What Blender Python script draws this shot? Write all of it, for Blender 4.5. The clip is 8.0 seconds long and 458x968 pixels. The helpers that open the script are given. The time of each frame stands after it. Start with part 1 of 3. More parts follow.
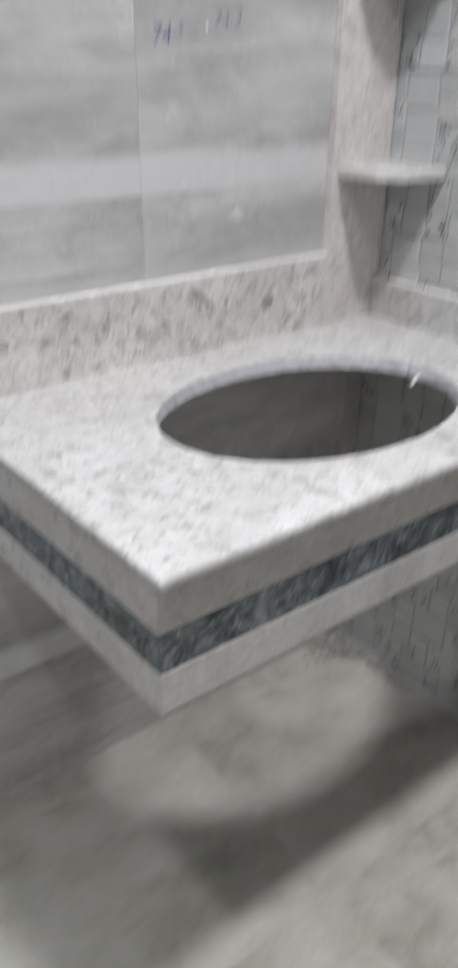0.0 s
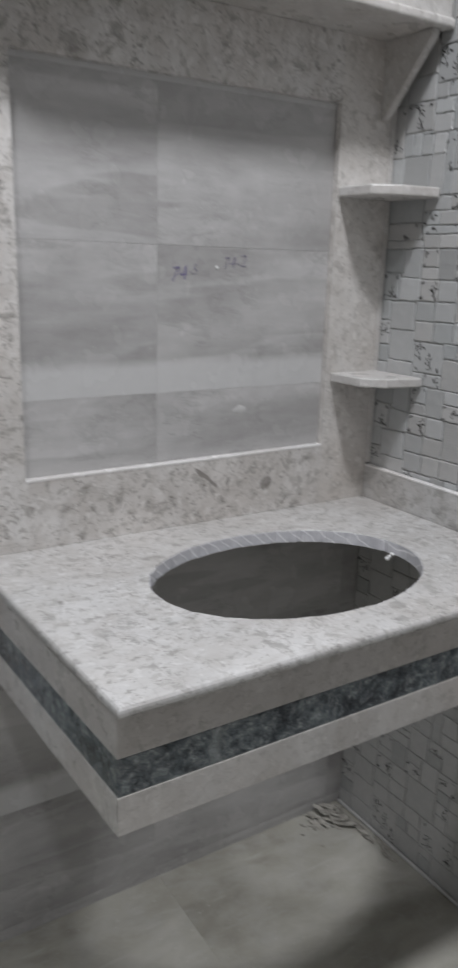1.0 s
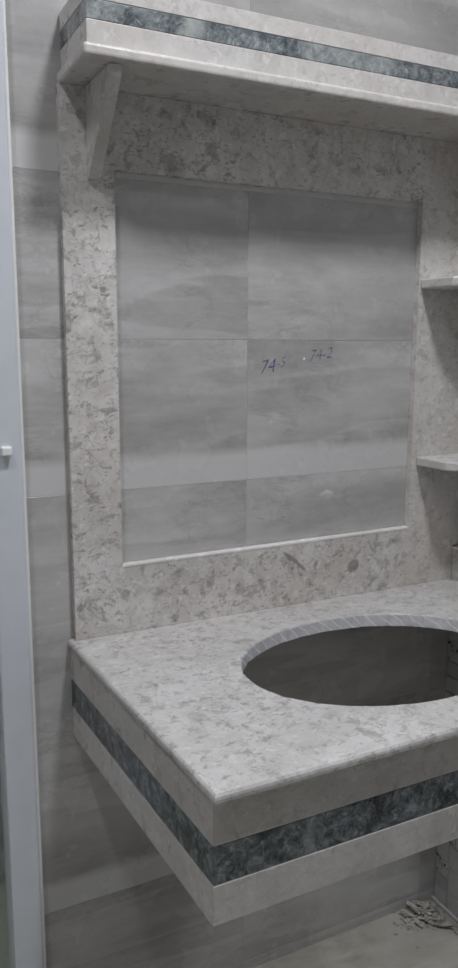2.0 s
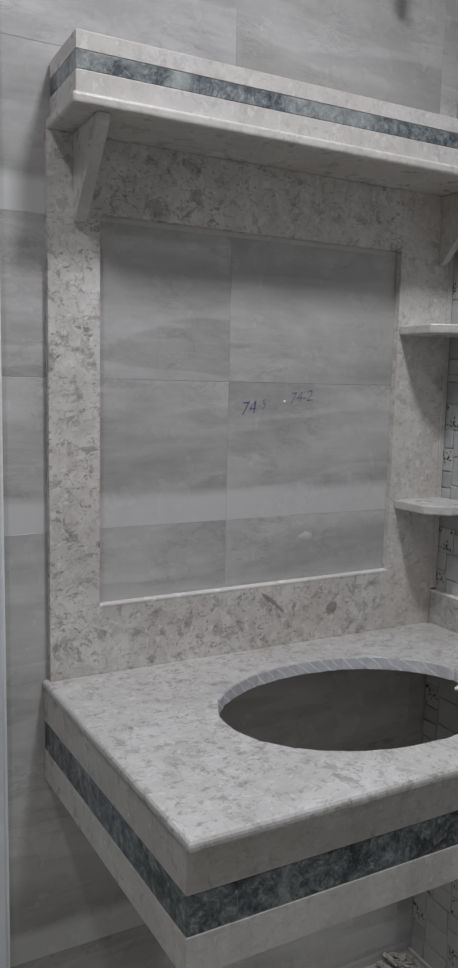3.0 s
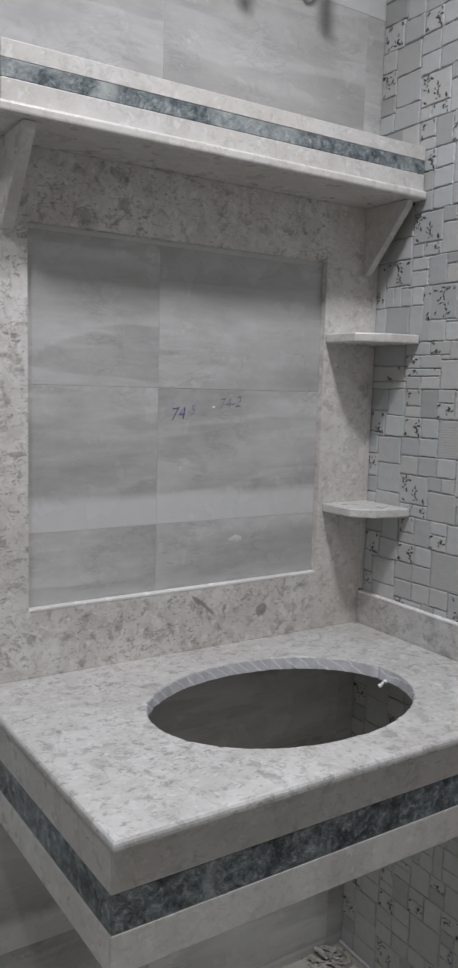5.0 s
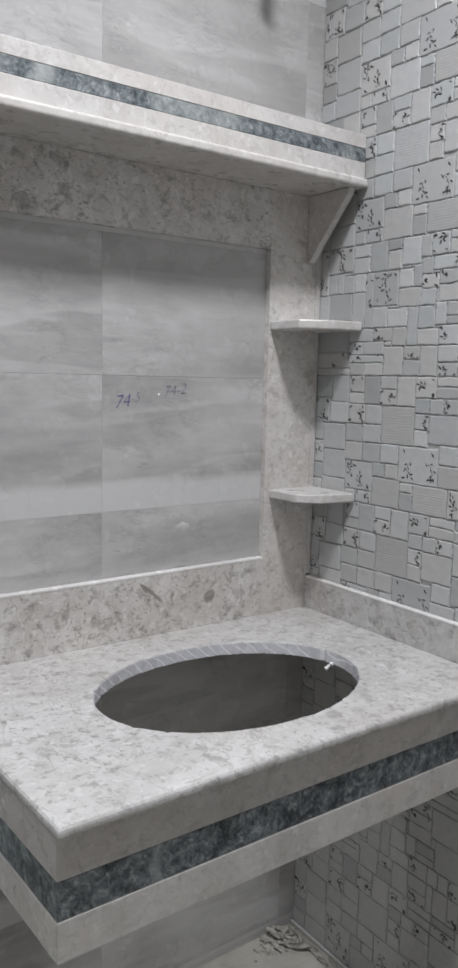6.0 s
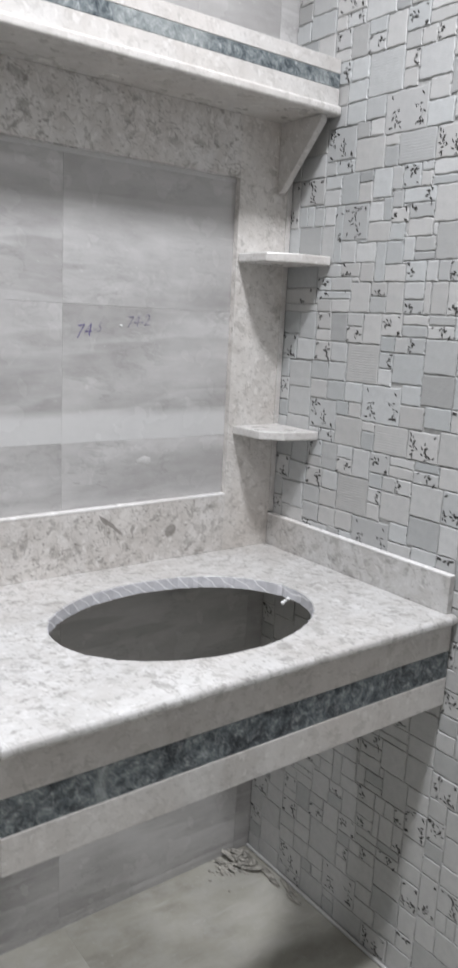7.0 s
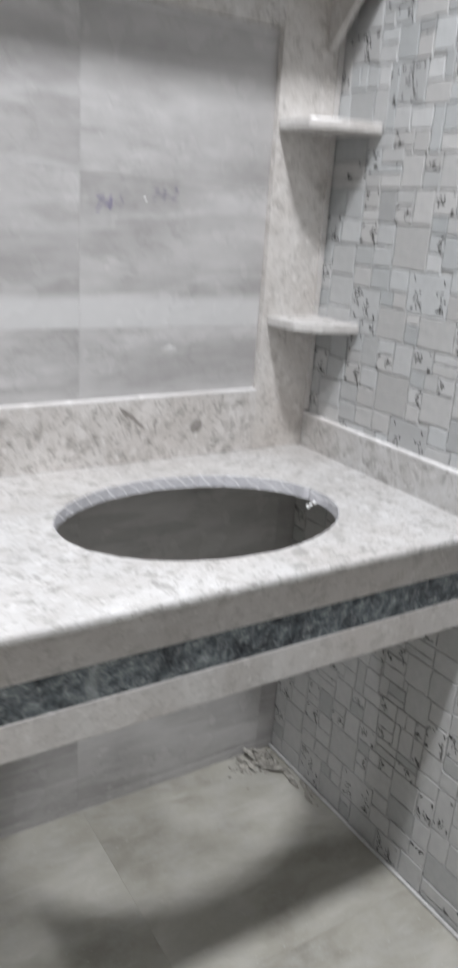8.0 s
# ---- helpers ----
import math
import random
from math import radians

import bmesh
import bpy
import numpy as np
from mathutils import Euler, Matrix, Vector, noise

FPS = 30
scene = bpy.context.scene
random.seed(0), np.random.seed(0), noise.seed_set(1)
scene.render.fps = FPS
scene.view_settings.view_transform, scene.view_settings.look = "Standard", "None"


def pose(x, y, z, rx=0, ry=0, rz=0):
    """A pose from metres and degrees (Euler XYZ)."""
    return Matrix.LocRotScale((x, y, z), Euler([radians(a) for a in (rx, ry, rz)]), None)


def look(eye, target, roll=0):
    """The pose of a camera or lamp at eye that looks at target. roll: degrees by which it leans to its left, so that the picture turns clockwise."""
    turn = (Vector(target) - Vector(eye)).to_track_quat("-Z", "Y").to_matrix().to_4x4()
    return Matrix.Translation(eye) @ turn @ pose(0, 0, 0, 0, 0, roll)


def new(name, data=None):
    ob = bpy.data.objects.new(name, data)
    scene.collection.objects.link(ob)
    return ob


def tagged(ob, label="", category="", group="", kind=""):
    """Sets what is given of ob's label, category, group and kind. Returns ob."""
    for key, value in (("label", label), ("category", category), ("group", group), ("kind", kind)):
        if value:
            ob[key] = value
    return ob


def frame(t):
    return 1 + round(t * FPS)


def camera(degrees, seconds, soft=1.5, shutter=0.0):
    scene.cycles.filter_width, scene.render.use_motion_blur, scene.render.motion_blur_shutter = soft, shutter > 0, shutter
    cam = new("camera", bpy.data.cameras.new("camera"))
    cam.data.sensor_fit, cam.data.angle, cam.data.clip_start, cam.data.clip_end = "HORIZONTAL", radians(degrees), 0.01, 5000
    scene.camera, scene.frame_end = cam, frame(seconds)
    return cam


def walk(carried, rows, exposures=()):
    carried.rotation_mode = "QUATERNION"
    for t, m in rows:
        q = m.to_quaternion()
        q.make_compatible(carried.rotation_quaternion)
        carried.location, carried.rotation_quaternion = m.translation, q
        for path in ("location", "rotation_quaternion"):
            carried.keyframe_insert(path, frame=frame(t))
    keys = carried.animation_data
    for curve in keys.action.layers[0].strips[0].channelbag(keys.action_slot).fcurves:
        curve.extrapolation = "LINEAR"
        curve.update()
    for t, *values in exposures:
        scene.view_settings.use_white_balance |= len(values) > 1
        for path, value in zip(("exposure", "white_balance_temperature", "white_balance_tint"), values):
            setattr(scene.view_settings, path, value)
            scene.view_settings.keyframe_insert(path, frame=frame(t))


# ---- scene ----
cam = camera(32.6, 8.0, soft=2.5, shutter=0.8)
PATH = [
    (0, (-0.458, -1.238, 1.447), (0.611, 0.167, 0.508), 0.6),
    (0.2, (-0.479, -1.266, 1.446), (0.674, 0.177, 0.679), 2.3),
    (0.4, (-0.481, -1.316, 1.461), (0.683, 0.185, 0.836), 2.0),
    (0.5, (-0.479, -1.347, 1.487), (0.672, 0.168, 0.871), 2.7),
    (1, (-0.463, -1.468, 1.51), (0.575, 0.156, 0.976), 1.7),
    (1.3, (-0.481, -1.494, 1.504), (0.456, 0.198, 0.993), 0.9),
    (1.4, (-0.492, -1.497, 1.532), (0.408, 0.213, 1.015), 0.6),
    (1.5, (-0.487, -1.507, 1.548), (0.379, 0.237, 1.09), 0.2),
    (1.6, (-0.507, -1.509, 1.541), (0.362, 0.258, 1.188), 0.1),
    (2, (-0.501, -1.492, 1.541), (0.379, 0.269, 1.189), 0.2),
    (2.2, (-0.504, -1.488, 1.535), (0.428, 0.255, 1.231), 0.9),
    (3.3, (-0.5, -1.5, 1.548), (0.43, 0.255, 1.302), 1.3),
    (3.5, (-0.499, -1.504, 1.546), (0.431, 0.251, 1.309), 1.1),
    (4, (-0.499, -1.512, 1.541), (0.452, 0.234, 1.326), 1.3),
    (4.2, (-0.496, -1.514, 1.546), (0.485, 0.214, 1.321), 1.3),
    (5.3, (-0.49, -1.537, 1.553), (0.599, 0.123, 1.314), 1.7),
    (5.5, (-0.487, -1.539, 1.549), (0.627, 0.105, 1.31), 1.7),
    (6, (-0.479, -1.546, 1.547), (0.677, 0.064, 1.282), 1.3),
    (6.5, (-0.467, -1.555, 1.539), (0.702, 0.035, 1.21), 1.7),
    (7, (-0.439, -1.571, 1.53), (0.745, -0.011, 1.123), 2.9),
    (7.5, (-0.397, -1.587, 1.522), (0.725, 0.001, 1.052), 5.0),
    (7.7, (-0.368, -1.586, 1.526), (0.667, 0.035, 0.978), 4.3),
    (8, (-0.309, -1.538, 1.492), (0.715, 0.052, 0.84), 4.0),
]
EXPOSURES = [(0.0, -0.32), (0.5, -0.78), (1.0, -0.86), (1.5, -1.02), (2.0, -1.08), (3.5, -1.25), (4.2, -1.17), (5.5, -0.8), (6.5, -0.5), (7.0, -0.24), (7.5, 0.03), (8.0, -0.18)]
walk(cam, [(t, look(eye, target, roll)) for t, eye, target, roll in PATH], EXPOSURES)

# ---- light: two round lamps on the ceiling, a strong one before the vanity and a weak one before the shower ----
world = bpy.data.worlds.new("world")
world.use_nodes = True
world.node_tree.nodes["Background"].inputs[0].default_value = (0.02, 0.02, 0.02, 1)
scene.world = world


def ceiling_lamp(x, y, z, size, watts):
    data = bpy.data.lights.new("ceiling_bulb", "AREA")
    data.shape, data.size, data.energy, data.color, data.spread = "DISK", size, watts, (0.97, 0.985, 1.04), radians(140)
    new("ceiling_bulb", data).matrix_world = look((x, y, z), (x, y, 0.0))


ceiling_lamp(0.23, -0.95, 3.2, 0.24, 42.5)
ceiling_lamp(-0.78, -0.95, 3.2, 0.18, 18.5)

# ---- plan, in metres ----
ROOM_LEFT, ROOM_BACK, ROOM_TOP = -1.55, -2.35, 3.26
WALL_Y, WALL_X = 0.018, 0.905          # faces of the tiled back wall and of the mosaic wall
TOP_Z, SLAB = 0.945, 0.02              # counter top and its slab
REC_L, REC_R, REC_B, REC_T = 0.0, 0.742, 1.097, 1.864
COURSE = 0.304                         # height of a wall tile


# ---- node helpers ----
class Nodes:
    def __init__(self, name, rough=0.5, metal=0.0):
        self.mat = bpy.data.materials.new(name)
        self.mat.use_nodes = True
        self.tree = self.mat.node_tree
        self.bsdf = self.tree.nodes["Principled BSDF"]
        self.bsdf.inputs["Roughness"].default_value = rough
        self.bsdf.inputs["Metallic"].default_value = metal

    def add(self, kind, **values):
        node = self.tree.nodes.new(kind)
        for key, value in values.items():
            node.inputs[key.replace("_", " ")].default_value = value
        return node

    def link(self, a, b):
        self.tree.links.new(a, b)

    def coords(self, scale=(1, 1, 1), turn=(0, 0, 0), shift=None):
        m = self.add("ShaderNodeMapping", Scale=scale, Rotation=turn)
        self.link(self.add("ShaderNodeTexCoord").outputs["Object"], m.inputs["Vector"])
        if shift is not None:
            self.link(shift, m.inputs["Location"])
        return m.outputs[0]

    def noise(self, vec, scale, detail=4.0, rough=0.55, distort=0.0):
        n = self.add("ShaderNodeTexNoise", Scale=scale, Detail=detail, Roughness=rough, Distortion=distort)
        self.link(vec, n.inputs["Vector"])
        return n.outputs["Fac"]

    def voronoi(self, vec, scale, feature="F1", rand=1.0):
        n = self.add("ShaderNodeTexVoronoi", Scale=scale, Randomness=rand)
        n.feature = feature
        self.link(vec, n.inputs["Vector"])
        return n.outputs["Distance"]

    def warp(self, vec, scale, amount):
        n = self.add("ShaderNodeTexNoise", Scale=scale, Detail=3.0)
        self.link(vec, n.inputs["Vector"])
        a = self.add("ShaderNodeVectorMath")
        a.operation = "MULTIPLY_ADD"
        self.link(n.outputs["Color"], a.inputs[0])
        a.inputs[1].default_value = (amount,) * 3
        self.link(vec, a.inputs[2])
        return a.outputs[0]

    def ramp(self, fac, *stops):
        n = self.add("ShaderNodeValToRGB")
        e = n.color_ramp.elements
        while len(e) < len(stops):
            e.new(0.5)
        for el, (at, c) in zip(e, stops):
            el.position = at
            el.color = (*c, 1) if isinstance(c, tuple) else (c, c, c, 1)
        self.link(fac, n.inputs["Fac"])
        return n.outputs["Color"]

    def mix(self, fac, a, b, mode="MIX"):
        n = self.add("ShaderNodeMix")
        n.data_type, n.blend_type = "RGBA", mode
        for socket, v in ((n.inputs["Factor"], fac), (n.inputs[6], a), (n.inputs[7], b)):
            if isinstance(v, (int, float)):
                socket.default_value = v
            elif isinstance(v, tuple):
                socket.default_value = (*v, 1)
            else:
                self.link(v, socket)
        return n.outputs[2]

    def math(self, op, a, b=0.0):
        n = self.add("ShaderNodeMath")
        n.operation = op
        for i, v in enumerate((a, b)):
            if isinstance(v, (int, float)):
                n.inputs[i].default_value = v
            else:
                self.link(v, n.inputs[i])
        return n.outputs[0]

    def random(self):
        return self.add("ShaderNodeObjectInfo").outputs["Random"]

    def color(self, c):
        if isinstance(c, tuple):
            self.bsdf.inputs["Base Color"].default_value = (*c, 1)
        else:
            self.link(c, self.bsdf.inputs["Base Color"])

    def rough(self, r):
        self.link(r, self.bsdf.inputs["Roughness"])

    def bump(self, height, strength=0.2, distance=0.002):
        n = self.add("ShaderNodeBump", Strength=strength, Distance=distance)
        self.link(height, n.inputs["Height"])
        self.link(n.outputs[0], self.bsdf.inputs["Normal"])


# ---- materials ----
def fossil_stone(name, light, flecks=1.0, rough=0.28, marks=()):
    """Off-white limestone with clusters of torn grey-brown flecks; marks: larger fossils at (x, z, width, height, turn)."""
    s = Nodes(name, rough)
    at = s.coords()
    tint = lambda r, g, b: (light[0] * r, light[1] * g, light[2] * b)
    w = s.warp(s.warp(at, 10.0, 0.05), 60.0, 0.016)
    cloud = s.noise(s.warp(at, 4.0, 0.2), 8.0, 6, 0.62)
    base = s.ramp(cloud, (0.32, tint(0.85, 0.835, 0.82)), (0.5, light), (0.68, tint(1.13, 1.13, 1.13)))
    warm = s.ramp(s.noise(at, 2.6, 3), (0.42, 0.0), (0.68, 0.5))
    base = s.mix(warm, base, tint(0.96, 0.91, 0.87))
    veil = s.ramp(s.noise(w, 22.0, 5, 0.7), (0.44, 0.0), (0.62, 0.6 * flecks))
    base = s.mix(veil, base, tint(0.76, 0.73, 0.70))
    where = s.ramp(s.noise(at, 6.5, 4, 0.65), (0.31, 0.22), (0.49, 1.0))
    blot = s.noise(w, 36.0, 6.0, 0.7, 0.5)
    big = s.ramp(blot, (0.56, 0.0), (0.585, 1.0))
    rim = s.ramp(blot, (0.545, 0.0), (0.56, 0.7), (0.575, 0.0))
    tone = s.mix(s.ramp(s.noise(at, 48.0, 3), (0.38, 0.0), (0.62, 1.0)), tint(0.36, 0.347, 0.333), tint(0.70, 0.675, 0.65))
    col = s.mix(s.math("MULTIPLY", s.math("MULTIPLY", big, where), 0.85 * flecks), base, tone)
    col = s.mix(s.math("MULTIPLY", s.math("MULTIPLY", rim, where), flecks), col, tint(0.42, 0.40, 0.375))
    slant = s.warp(s.coords((0.75, 1.0, 1.35), (0, radians(35), 0)), 40.0, 0.02)
    mid = s.ramp(s.noise(slant, 95.0, 4, 0.65), (0.60, 0.0), (0.625, 1.0))
    col = s.mix(s.math("MULTIPLY", s.math("MULTIPLY", mid, where), 0.75 * flecks), col, tint(0.34, 0.32, 0.30))
    shell = s.ramp(s.voronoi(w, 26.0, "DISTANCE_TO_EDGE"), (0.0, 1.0), (0.035, 0.0))
    col = s.mix(s.math("MULTIPLY", s.math("MULTIPLY", shell, where), 0.34 * flecks), col, tint(0.36, 0.34, 0.32))
    white = s.ramp(s.noise(w, 55.0, 3, 0.6), (0.59, 0.0), (0.65, 0.55))
    col = s.mix(white, col, tint(1.2, 1.2, 1.2))
    for x, z, wide, high, turn in marks:
        m = s.add("ShaderNodeMapping", Location=(x, 0, z), Rotation=(0, radians(turn), 0), Scale=(wide, 1000.0, high))
        m.vector_type = "TEXTURE"
        s.link(s.warp(s.coords(), 70.0, 0.012), m.inputs["Vector"])
        far = s.add("ShaderNodeVectorMath")
        far.operation = "LENGTH"
        s.link(m.outputs[0], far.inputs[0])
        col = s.mix(s.ramp(far.outputs["Value"], (0.75, 0.8), (1.05, 0.0)), col, tint(0.36, 0.34, 0.32))
    s.color(col)
    s.rough(s.ramp(s.noise(at, 20.0, 3), (0.3, rough - 0.06), (0.7, rough + 0.14)))
    s.bump(s.noise(at, 240.0, 3), 0.06, 0.001)
    return s.mat


def blue_stone(name, lift, patches=()):
    """Blue-grey marble; patches: pale bleached places at (x, half width)."""
    s = Nodes(name, 0.25)
    at = s.coords((1.0, 1.0, 0.9), (0, radians(20), 0))
    w = s.warp(s.warp(at, 14.0, 0.06), 70.0, 0.02)
    fine = s.noise(w, 58.0, 9, 0.8)
    dark = s.ramp(fine, (0.40, (0.014, 0.018, 0.022)), (0.50, (0.058, 0.066, 0.073)), (0.57, (0.135, 0.148, 0.156)), (0.65, (0.36, 0.37, 0.362)))
    mid = s.ramp(fine, (0.39, (0.04, 0.051, 0.06)), (0.5, (0.13, 0.15, 0.158)), (0.58, (0.235, 0.258, 0.264)), (0.67, (0.44, 0.46, 0.455)))
    patch = s.ramp(s.noise(w, 19.0, 6, 0.68), (0.40 - lift, 0.0), (0.57 - lift, 1.0))
    col = s.mix(patch, dark, mid)
    pale = s.ramp(s.noise(s.coords((1, 1, 0.4)), 5.2, 4), (0.60 - lift, 0.0), (0.67 - lift, 0.65))
    col = s.mix(pale, col, s.ramp(fine, (0.35, (0.17, 0.195, 0.20)), (0.65, (0.44, 0.46, 0.45))))
    for x, half in patches:
        p = s.add("ShaderNodeSeparateXYZ")
        s.link(s.warp(s.warp(s.coords(), 30.0, 0.05), 110.0, 0.02), p.inputs[0])
        far = s.math("ABSOLUTE", s.math("SUBTRACT", p.outputs["X"], x + 0.035))
        col = s.mix(s.ramp(far, (half * 0.2, 0.6), (half, 0.0)), col, (0.47, 0.49, 0.47))
    s.color(col)
    s.bump(s.noise(at, 200.0, 3), 0.05, 0.001)
    return s.mat


def wall_tile_material(name, band):
    """Polished grey stone-look tile with drifting clouds and slanting grain; band: a pale layer along its foot."""
    s = Nodes(name, 0.22)
    shift = s.add("ShaderNodeCombineXYZ")
    r = s.random()
    s.link(s.math("MULTIPLY", r, 37.0), shift.inputs[0])
    s.link(s.math("MULTIPLY", r, 91.0), shift.inputs[2])
    at = s.coords((1.5, 1, 4.2), (0, radians(-26), 0), shift.outputs[0])
    layers = s.noise(s.warp(at, 1.5, 0.8), 1.15, 4, 0.5, 0.3)
    col = s.ramp(layers, (0.34, (0.335, 0.325, 0.322)), (0.46, (0.445, 0.434, 0.43)), (0.55, (0.525, 0.514, 0.51)), (0.68, (0.64, 0.628, 0.622)))
    grain = s.coords((7, 1, 34), (0, radians(-30), 0), shift.outputs[0])
    fine = s.noise(s.warp(grain, 0.7, 1.4), 1.2, 6, 0.7)
    col = s.mix(0.24, col, s.ramp(fine, (0.36, (0.29, 0.284, 0.276)), (0.64, (0.53, 0.525, 0.515))))
    mottle = s.noise(s.coords((1, 1, 1.6)), 30.0, 6, 0.75)
    col = s.mix(0.16, col, s.ramp(mottle, (0.36, (0.29, 0.285, 0.275)), (0.64, (0.53, 0.525, 0.515))))
    drift = s.noise(s.warp(s.coords((2.0, 1, 6), (0, radians(-34), 0), shift.outputs[0]), 1.8, 0.8), 1.2, 7, 0.8)
    veins = s.ramp(drift, (0.44, 0.0), (0.5, 0.42), (0.507, 0.0))
    torn = s.ramp(s.noise(s.coords((1, 1, 1), (0, 0, 0), shift.outputs[0]), 6.0, 4), (0.45, 0.0), (0.6, 1.0))
    col = s.mix(s.math("MULTIPLY", veins, torn), col, (0.21, 0.204, 0.195))
    sheet = s.noise(s.warp(s.coords((0.8, 1, 6.5), (0, radians(-9), 0), shift.outputs[0]), 1.2, 0.45), 1.0, 4, 0.5)
    strata = s.ramp(sheet, (0.33, 0.0), (0.46, 0.26), (0.485, 0.0), (0.54, 0.0), (0.62, 0.2), (0.64, 0.0))
    col = s.mix(strata, col, (0.27, 0.262, 0.252))
    lens = s.ramp(sheet, (0.47, 0.0), (0.49, 0.22), (0.55, 0.0))
    col = s.mix(lens, col, (0.60, 0.595, 0.59))
    col = s.mix(s.ramp(s.math("FRACT", s.math("MULTIPLY", r, 7.31)), (0.0, 0.0), (1.0, 0.22)), col, (0.30, 0.292, 0.28))
    pits = s.ramp(s.noise(s.coords((1, 1, 1.5)), 150.0, 2), (0.735, 0.0), (0.75, 0.6))
    col = s.mix(pits, col, (0.68, 0.675, 0.66))
    if band:
        z = s.add("ShaderNodeSeparateXYZ")
        s.link(s.warp(s.coords(), 5.0, 0.016), z.inputs[0])
        edge = s.ramp(z.outputs["Z"], (0.062, 1.0), (0.083, 0.0))
        under_edge = s.ramp(z.outputs["Z"], (0.075, 0.0), (0.085, 0.35), (0.13, 0.0))
        col = s.mix(s.math("MULTIPLY", under_edge, torn), col, (0.25, 0.245, 0.235))
        col = s.mix(s.math("MULTIPLY", edge, 0.9), col, s.mix(mottle, (0.53, 0.527, 0.522), (0.60, 0.597, 0.59)))
    s.color(col)
    s.rough(s.ramp(s.noise(s.coords(), 9.0, 3), (0.3, 0.16), (0.7, 0.32)))
    s.bump(fine, 0.03, 0.001)
    return s.mat


def mosaic_material(name, light):
    s = Nodes(name, 0.4)
    r = s.random()
    at = s.coords()
    grain = s.noise(at, 55.0, 4, 0.6)
    fine = s.noise(s.coords((1, 1, 2.5)), 210.0, 3)
    island = s.add("ShaderNodeNewGeometry").outputs["Random Per Island"]
    r = s.math("FRACT", s.math("ADD", r, s.math("MULTIPLY", island, 0.001)))
    tone = s.mix(r, tuple(v * 0.82 for v in light), tuple(min(1.0, v * 1.15) for v in light))
    hue = s.math("FRACT", s.math("MULTIPLY", r, 5.7))
    tone = s.mix(s.ramp(hue, (0.3, 0.4), (0.5, 0.0)), tone, (light[0] * 1.03, light[1] * 0.985, light[2] * 0.95))
    tone = s.mix(s.ramp(hue, (0.6, 0.0), (0.8, 0.35)), tone, (light[0] * 0.95, light[1] * 1.0, light[2] * 1.02))
    col = s.mix(s.ramp(grain, (0.35, 0.0), (0.7, 0.35)), tone, tuple(v * 0.74 for v in light))
    s.color(s.mix(s.ramp(fine, (0.62, 0.0), (0.7, 0.25)), col, tuple(v * 0.6 for v in light)))
    s.bump(s.math("ADD", grain, s.math("MULTIPLY", fine, 0.3)), 0.5, 0.002)
    return s.mat


def floor_material():
    s = Nodes("floor_tile_beige", 0.35)
    at = s.coords()
    shift = s.add("ShaderNodeCombineXYZ")
    s.link(s.math("MULTIPLY", s.random(), 0.12), shift.inputs[0])
    w = s.warp(s.coords((1, 1.7, 1), (0, 0, radians(25)), shift.outputs[0]), 3.0, 0.35)
    col = s.ramp(s.noise(w, 3.2, 6, 0.62), (0.3, (0.25, 0.238, 0.2)), (0.5, (0.36, 0.348, 0.302)), (0.7, (0.47, 0.458, 0.412)))
    dust = s.ramp(s.noise(at, 11.0, 5, 0.7), (0.46, 0.0), (0.72, 0.55))
    col = s.mix(dust, col, (0.43, 0.424, 0.40))
    streak = s.ramp(s.noise(s.coords((2, 14, 1), (0, 0, radians(40))), 4.0, 4, 0.6), (0.58, 0.0), (0.7, 0.35))
    col = s.mix(streak, col, (0.50, 0.495, 0.47))
    specks = s.ramp(s.noise(at, 130.0, 2), (0.70, 0.0), (0.73, 0.5))
    s.color(s.mix(specks, col, (0.58, 0.575, 0.55)))
    s.rough(s.ramp(dust, (0.0, 0.28), (0.6, 0.6)))
    s.bump(s.noise(at, 90.0, 4), 0.08, 0.001)
    return s.mat


def plain(name, c, rough=0.5, metal=0.0, grain=0.12, scale=30.0):
    s = Nodes(name, rough, metal)
    n = s.noise(s.coords(), scale, 5, 0.6)
    s.color(s.ramp(n, (0.3, tuple(v * (1 - grain) for v in c)), (0.7, tuple(min(1, v * (1 + grain)) for v in c))))
    s.bump(n, 0.08, 0.001)
    return s.mat


def rim_material():
    """Sawn edge of the basin opening: dull blue-grey with slanting white saw marks."""
    s = Nodes("sawn_edge", 0.6)
    at = s.coords()
    lines = None
    for turn in (38,):
        wv = s.add("ShaderNodeTexWave", Scale=14.0, Distortion=1.6, Detail=1.5)
        s.link(s.warp(s.coords((1, 0.55, 1.3), (0, radians(turn), 0)), 30.0, 0.02), wv.inputs["Vector"])
        one = s.ramp(wv.outputs["Fac"], (0.93, 0.0), (0.985, 1.0))
        lines = one if lines is None else s.math("MAXIMUM", lines, one)
    base = s.ramp(s.noise(at, 40.0, 4), (0.35, (0.54, 0.54, 0.57)), (0.65, (0.66, 0.66, 0.69)))
    s.color(s.mix(lines, base, (0.82, 0.82, 0.84)))
    s.bump(s.noise(at, 160.0, 4), 0.3, 0.001)
    return s.mat


